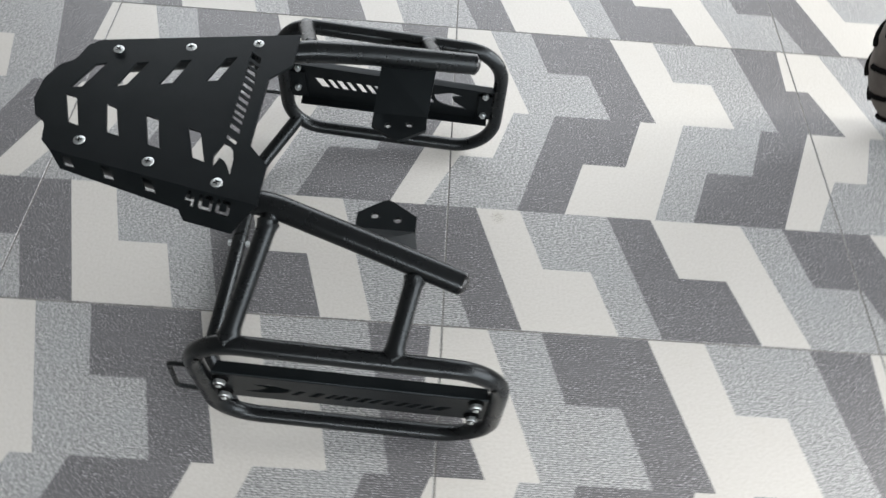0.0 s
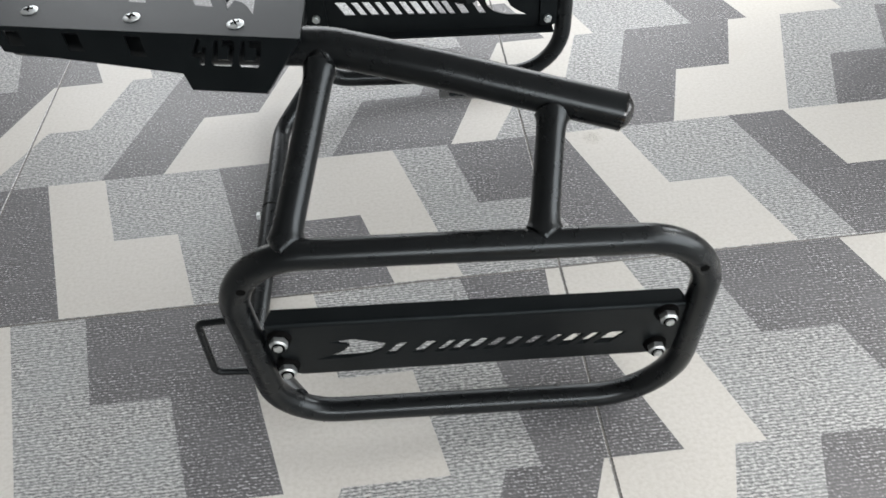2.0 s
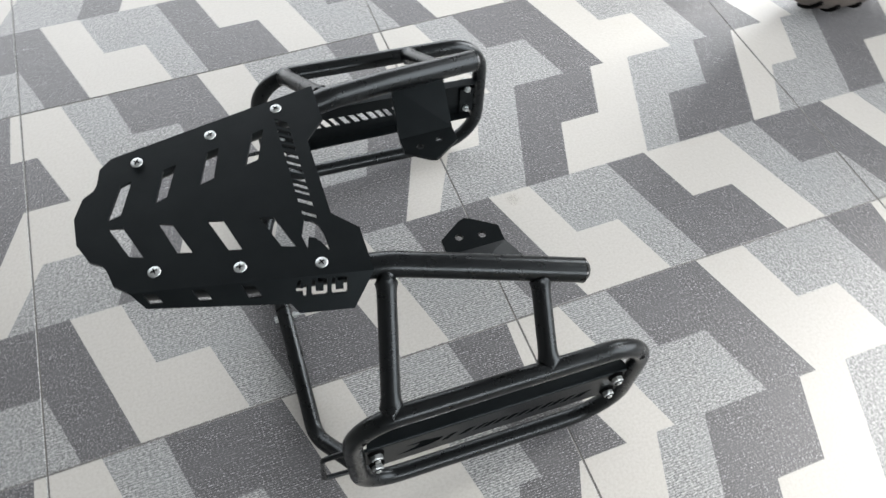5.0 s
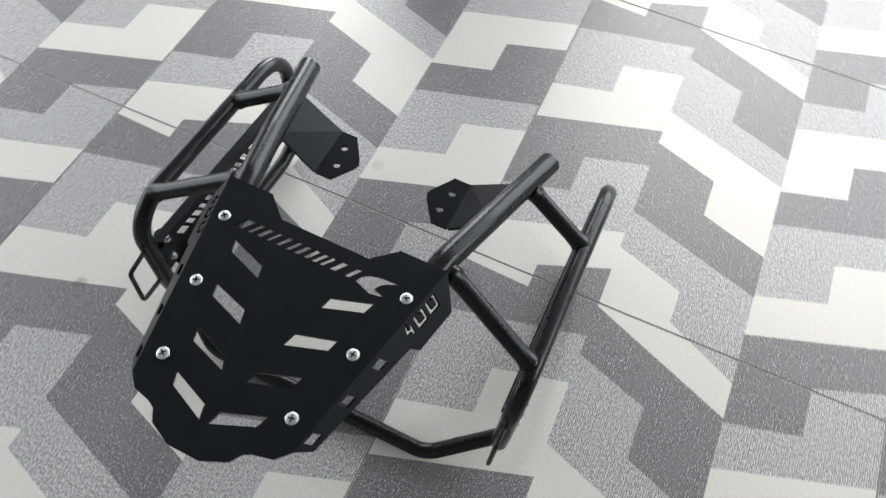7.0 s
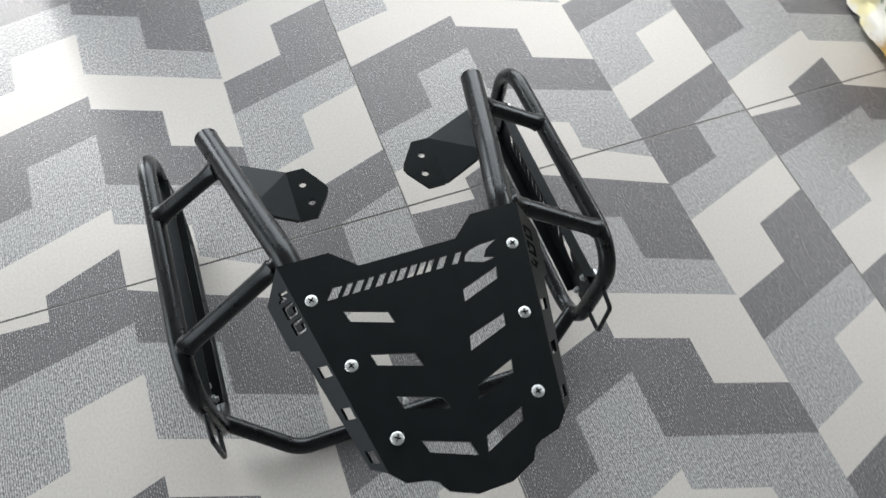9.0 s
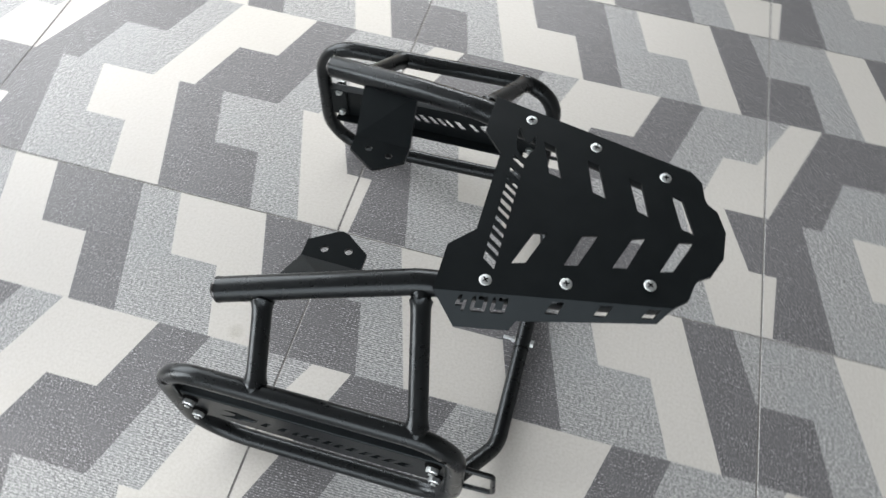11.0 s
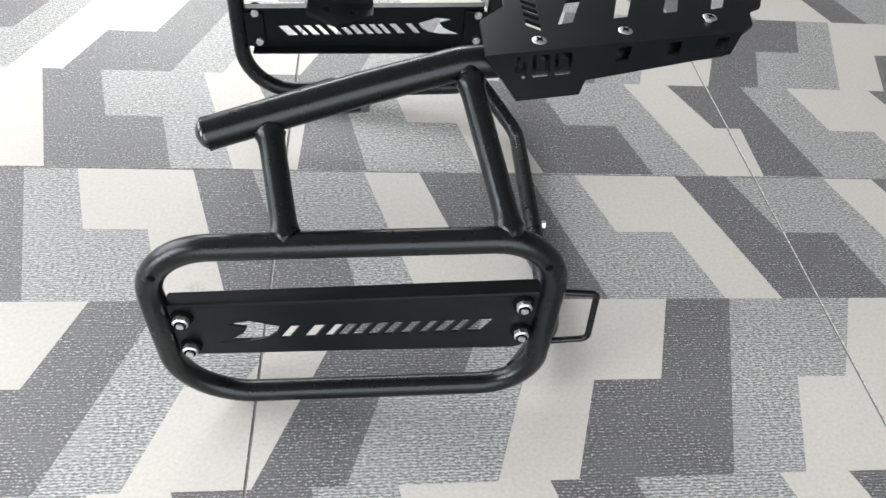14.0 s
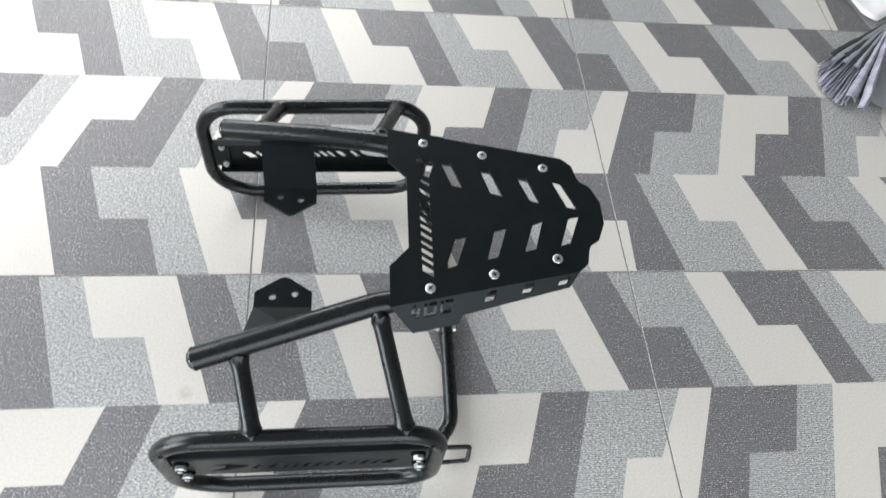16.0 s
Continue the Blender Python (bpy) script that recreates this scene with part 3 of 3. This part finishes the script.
def folded_sheets():
    """A fan of thin folded sheets gathered at one end, and a white sheet behind it."""
    s = Shader("grey_lilac_sheet", 0.42)
    s.color(s.ramp(s.noise(40.0), (0.35, (0.17, 0.17, 0.21)), (0.65, (0.33, 0.33, 0.39))))
    s.bump(s.noise(80.0), 0.3, 0.002)
    smooth = plain("grey_glossy_sheet", (0.22, 0.235, 0.25), 0.28, spread=0.12, scale=30)
    dark_strip = plain("dark_sheet_strip", (0.025, 0.030, 0.034), 0.6)
    ob = thing("folded_bundle", pose(1.305, 0.585, 0.0), "fanned bundle of thin grey-lilac folded sheets", "bundle")
    rnd = random.Random(4)

    def strip(turn, length, w0, w1, z0, z1, bulge, material, begin=0.02, lift=0.0):
        a = radians(turn)
        d = Vector((math.cos(a), math.sin(a), 0))
        return part("sheet", ribbon(d * begin + Vector((0, 0, z0)), d * length + Vector((0, 0, z1)), w0, w1, lift, bulge), material, ob, smooth=True)

    # the gathered narrow folds
    for k in range(15):
        q = k / 14
        length = 0.213 + 0.060 * math.sin(1.9 * q) + rnd.uniform(-0.005, 0.005)
        strip(208.5 + 22.5 * q, length, 0.002, 0.0075 + 0.002 * rnd.random(), 0.030 - 0.008 * q, 0.003 + 0.004 * rnd.random(), 0.013, s.mat)
    # dark strips and the grey strips that lie on the folds
    for turn, length in ((209.2, 0.190), (215.0, 0.170), (221.5, 0.165), (228.5, 0.170), (233.0, 0.19)):
        strip(turn, length, 0.009, 0.012, 0.047, 0.031, 0.002, dark_strip)
    for turn, length in ((212.2, 0.200), (218.2, 0.185), (225.0, 0.178)):
        strip(turn, length, 0.008, 0.011, 0.047, 0.029, 0.003, smooth)
    # the upturned fold and the broad flat panels
    strip(231.2, 0.262, 0.008, 0.022, 0.044, 0.022, 0.009, s.mat)
    strip(236.8, 0.285, 0.010, 0.020, 0.046, 0.026, 0.012, s.mat)
    strip(245.0, 0.235, 0.012, 0.070, 0.030, 0.010, 0.006, smooth)
    strip(262.0, 0.225, 0.012, 0.075, 0.026, 0.012, 0.012, smooth)
    bm = bmesh.new()
    n = 16
    grid = [[bm.verts.new((0.36 * i / n, 0.30 * j / n, 0.004 + 0.012 * (1 + noise.noise(Vector((i * 0.3, j * 0.3, 2))))))for j in range(n + 1)] for i in range(n + 1)]
    for i in range(n):
        for j in range(n):
            bm.faces.new((grid[i][j], grid[i + 1][j], grid[i + 1][j + 1], grid[i][j + 1]))
    sheet = part("paper_sheet", bm, plain("white_paper", (0.75, 0.75, 0.76), 0.6, spread=0.05), None, smooth=True)
    sheet.modifiers.new("thickness", "SOLIDIFY").thickness = 0.0015
    tagged(sheet, "crumpled sheet of white paper on the floor", "paper")
    sheet.matrix_world = pose(1.305, 0.620, 0.0, 0, 0, 30)


folded_sheets()

# ============ room ============
X0, X1, Y0, Y1, HIGH, THICK = -2.4, 3.4, -3.0, 3.6, 3.0, 0.16
SOUTH = -2.717      # the inner face of the skew wall where x is 0


def structure(name, bm, material, label):
    return tagged(part(name, bm, material, None), label, "", "", "structure")


def wall_west():
    """The wall towards the daylight, with a window and a doorway through it."""
    bm = bmesh.new()
    for y0, y1, z0, z1 in ((Y0 - 0.6, -1.90, 0.0, HIGH), (-1.90, -0.64, 2.1, HIGH), (-0.64, -0.30, 0.0, HIGH), (-0.30, 2.60, 0.0, 0.35), (-0.30, 2.60, 2.6, HIGH), (2.60, Y1 + THICK, 0.0, HIGH)):
        box(bm, (X0 - THICK, y0, z0), (X0, y1, z1))
    return structure("wall_west", bm, PLASTER, "pale plastered wall with a wide window and an open doorway")


def wall_south():
    """The skew wall with an open doorway."""
    bm = bmesh.new()
    for x0, x1, z0, z1 in ((1.80, 4.2, 0.0, HIGH), (-1.81, 1.80, 2.1, HIGH), (-2.6, -1.81, 0.0, HIGH)):
        box(bm, (x0, -THICK, z0), (x1, 0, z1))
    for v in bm.verts:
        v.co.y += SOUTH + 0.27 * v.co.x
    return structure("wall_south", bm, PLASTER, "pale plastered wall with an open doorway")


wall_west()
wall_south()
# added wall stub, never in view: keeps the side doorway's light off the floor behind it
structure("wall_light_block", box(bmesh.new(), (X0, -0.50, 0), (-1.09, -0.38, HIGH)), PLASTER, "unseen plastered wall stub added to block light from the doorway")
structure("wall_east", box(bmesh.new(), (X1, Y0 - THICK, 0), (X1 + THICK, Y1 + THICK, HIGH)), PLASTER, "pale plastered wall")


def wall_north():
    """The wall with the long high window."""
    bm = bmesh.new()
    for x0, x1, z0, z1 in ((X0, -1.85, 0.0, HIGH), (-1.85, 0.69, 0.0, 1.12), (-1.85, 0.69, 2.28, HIGH), (0.69, X1, 0.0, HIGH)):
        box(bm, (x0, Y1, z0), (x1, Y1 + THICK, z1))
    return structure("wall_north", bm, PLASTER, "pale plastered wall with a long high window")


wall_north()
lid = box(bmesh.new(), (X0 - THICK, 0.0, HIGH), (X1 + THICK, Y1 + THICK, HIGH + 0.12))
for v in lid.verts:
    if v.co.y < 1.0:
        v.co.y = SOUTH - THICK + 0.27 * v.co.x
structure("ceiling", lid, CEIL, "grey plastered ceiling")


def window(name, m, half, tall):
    """A white frame with one mullion, in the wall's opening."""
    ob = new(name)
    ob.matrix_world = m
    tagged(ob, "white window frame in the plastered wall", "window", "", "structure")
    a, b, w = half - 0.005, tall - 0.005, 0.055
    for lo, hi in (((-0.03, -a, -b), (0.03, w - a, b)), ((-0.03, a - w, -b), (0.03, a, b)), ((-0.03, w - a, b - w), (0.03, a - w, b)),
                   ((-0.03, w - a, -b), (0.03, a - w, w - b)), ((-0.03, -0.025, w - b), (0.03, 0.025, b - w))):
        part("window_frame", box(bmesh.new(), lo, hi, 0.004), FRAME, ob)


window("window_1", pose(X0 - 0.08, 1.15, 1.475), 1.45, 1.125)
window("window_2", pose(-0.58, Y1 + 0.08, 1.7, 0, 0, 90), 1.27, 0.58)
structure("ground", box(bmesh.new(), (-40, -40, -0.30), (40, 40, -0.25)), plain("pale_concrete", (0.35, 0.34, 0.32), 0.9, scale=3), "pale concrete ground outside")

# ============ floor ============
TILE, GAP = 0.6, 0.0009
PALETTE = {"w": 0, "l": 1, "d": 2}


# Each row of the print: its lower edge, its shades from the left, and the borders between them. A border gives x at the
# row's top, at its middle from above and from below, and at its foot.
PRINT = (
    (0.0, "wdlwdlwd", ((-0.060, -0.020, 0.019, 0.015), (0.055, 0.100), (0.128, 0.152, 0.218, 0.244), (0.261, 0.322),
                       (0.337, 0.367, 0.438, 0.466), (0.473, 0.539), (0.540, 0.580, 0.619, 0.615))),
    (0.2, "lwdlwdlwd", ((0.036, -0.015, -0.067, -0.101), (0.088, 0.005), (0.228, 0.191, 0.118, 0.084), (0.287, 0.215),
                        (0.424, 0.390, 0.322, 0.287), (0.496, 0.430), (0.636, 0.585, 0.533, 0.499), (0.688, 0.605))),
    (0.4, "dlwdlwdl", ((-0.039, -0.003, 0.068, 0.093), (0.095, 0.157), (0.163, 0.196, 0.264, 0.294), (0.300, 0.360),
                       (0.360, 0.392, 0.460, 0.492), (0.492, 0.558), (0.561, 0.597, 0.668, 0.693))),
)


def print_pieces():
    """The printed zigzag pieces of one tile: polygons and their shade."""
    for y0, shades, borders in PRINT:
        full = [b if len(b) == 4 else (b[0], (b[0] + b[1]) / 2, (b[0] + b[1]) / 2, b[1]) for b in borders]
        full = [(-0.3,) * 4, *full, (0.9,) * 4]
        for shade, a, b in zip(shades, full, full[1:]):
            for y, up, k in ((y0, 0.1, 2), (y0 + 0.1, 0.1, 0)):
                yield shade, [(a[k + 1], y), (b[k + 1], y), (b[k], y + up), (a[k], y + up)]


def tile_mesh():
    lo, hi, c = GAP + 0.0007, TILE - GAP - 0.0007, 0.0007
    bm = bmesh.new()
    for shade, loop in print_pieces():
        f = bm.faces.new([bm.verts.new((x, y, 0)) for x, y in loop])
        f.material_index = PALETTE[shade]
    bmesh.ops.triangulate(bm, faces=bm.faces[:])
    for co, no in (((lo, 0, 0), (-1, 0, 0)), ((hi, 0, 0), (1, 0, 0)), ((0, lo, 0), (0, -1, 0)), ((0, hi, 0), (0, 1, 0))):
        bmesh.ops.bisect_plane(bm, geom=bm.verts[:] + bm.edges[:] + bm.faces[:], plane_co=co, plane_no=no, clear_outer=True)
    for f in bm.faces:
        if f.normal.z < 0:
            f.normal_flip()
    rings = []
    for e, z in ((0, 0), (c, -c), (c, -0.008)):
        rings.append([bm.verts.new(p) for p in ((lo - e, lo - e, z), (hi + e, lo - e, z), (hi + e, hi + e, z), (lo - e, hi + e, z))])
    for a, b in zip(rings, rings[1:]):
        for k in range(4):
            f = bm.faces.new((b[k], b[(k + 1) % 4], a[(k + 1) % 4], a[k]))
            f.material_index = 1
    bm.normal_update()
    me = bpy.data.meshes.new("tile")
    bm.to_mesh(me)
    bm.free()
    for m in (WHITE, LIGHT, DARK):
        me.materials.append(m)
    return me


floor = structure("floor", box(bmesh.new(), (X0 - THICK, Y0 - 0.6, -0.10), (X1 + THICK, Y1 + THICK, -0.0009)), GROUT,
                  "floor of grey and beige zigzag-patterned tiles with thin joints")
ONE_TILE = tile_mesh()
for i in range(-5, 6):
    for j in range(-6, 7):
        piece = new("tile", ONE_TILE)
        piece.parent = floor
        piece.location = (TILE * i, TILE * j, 0)


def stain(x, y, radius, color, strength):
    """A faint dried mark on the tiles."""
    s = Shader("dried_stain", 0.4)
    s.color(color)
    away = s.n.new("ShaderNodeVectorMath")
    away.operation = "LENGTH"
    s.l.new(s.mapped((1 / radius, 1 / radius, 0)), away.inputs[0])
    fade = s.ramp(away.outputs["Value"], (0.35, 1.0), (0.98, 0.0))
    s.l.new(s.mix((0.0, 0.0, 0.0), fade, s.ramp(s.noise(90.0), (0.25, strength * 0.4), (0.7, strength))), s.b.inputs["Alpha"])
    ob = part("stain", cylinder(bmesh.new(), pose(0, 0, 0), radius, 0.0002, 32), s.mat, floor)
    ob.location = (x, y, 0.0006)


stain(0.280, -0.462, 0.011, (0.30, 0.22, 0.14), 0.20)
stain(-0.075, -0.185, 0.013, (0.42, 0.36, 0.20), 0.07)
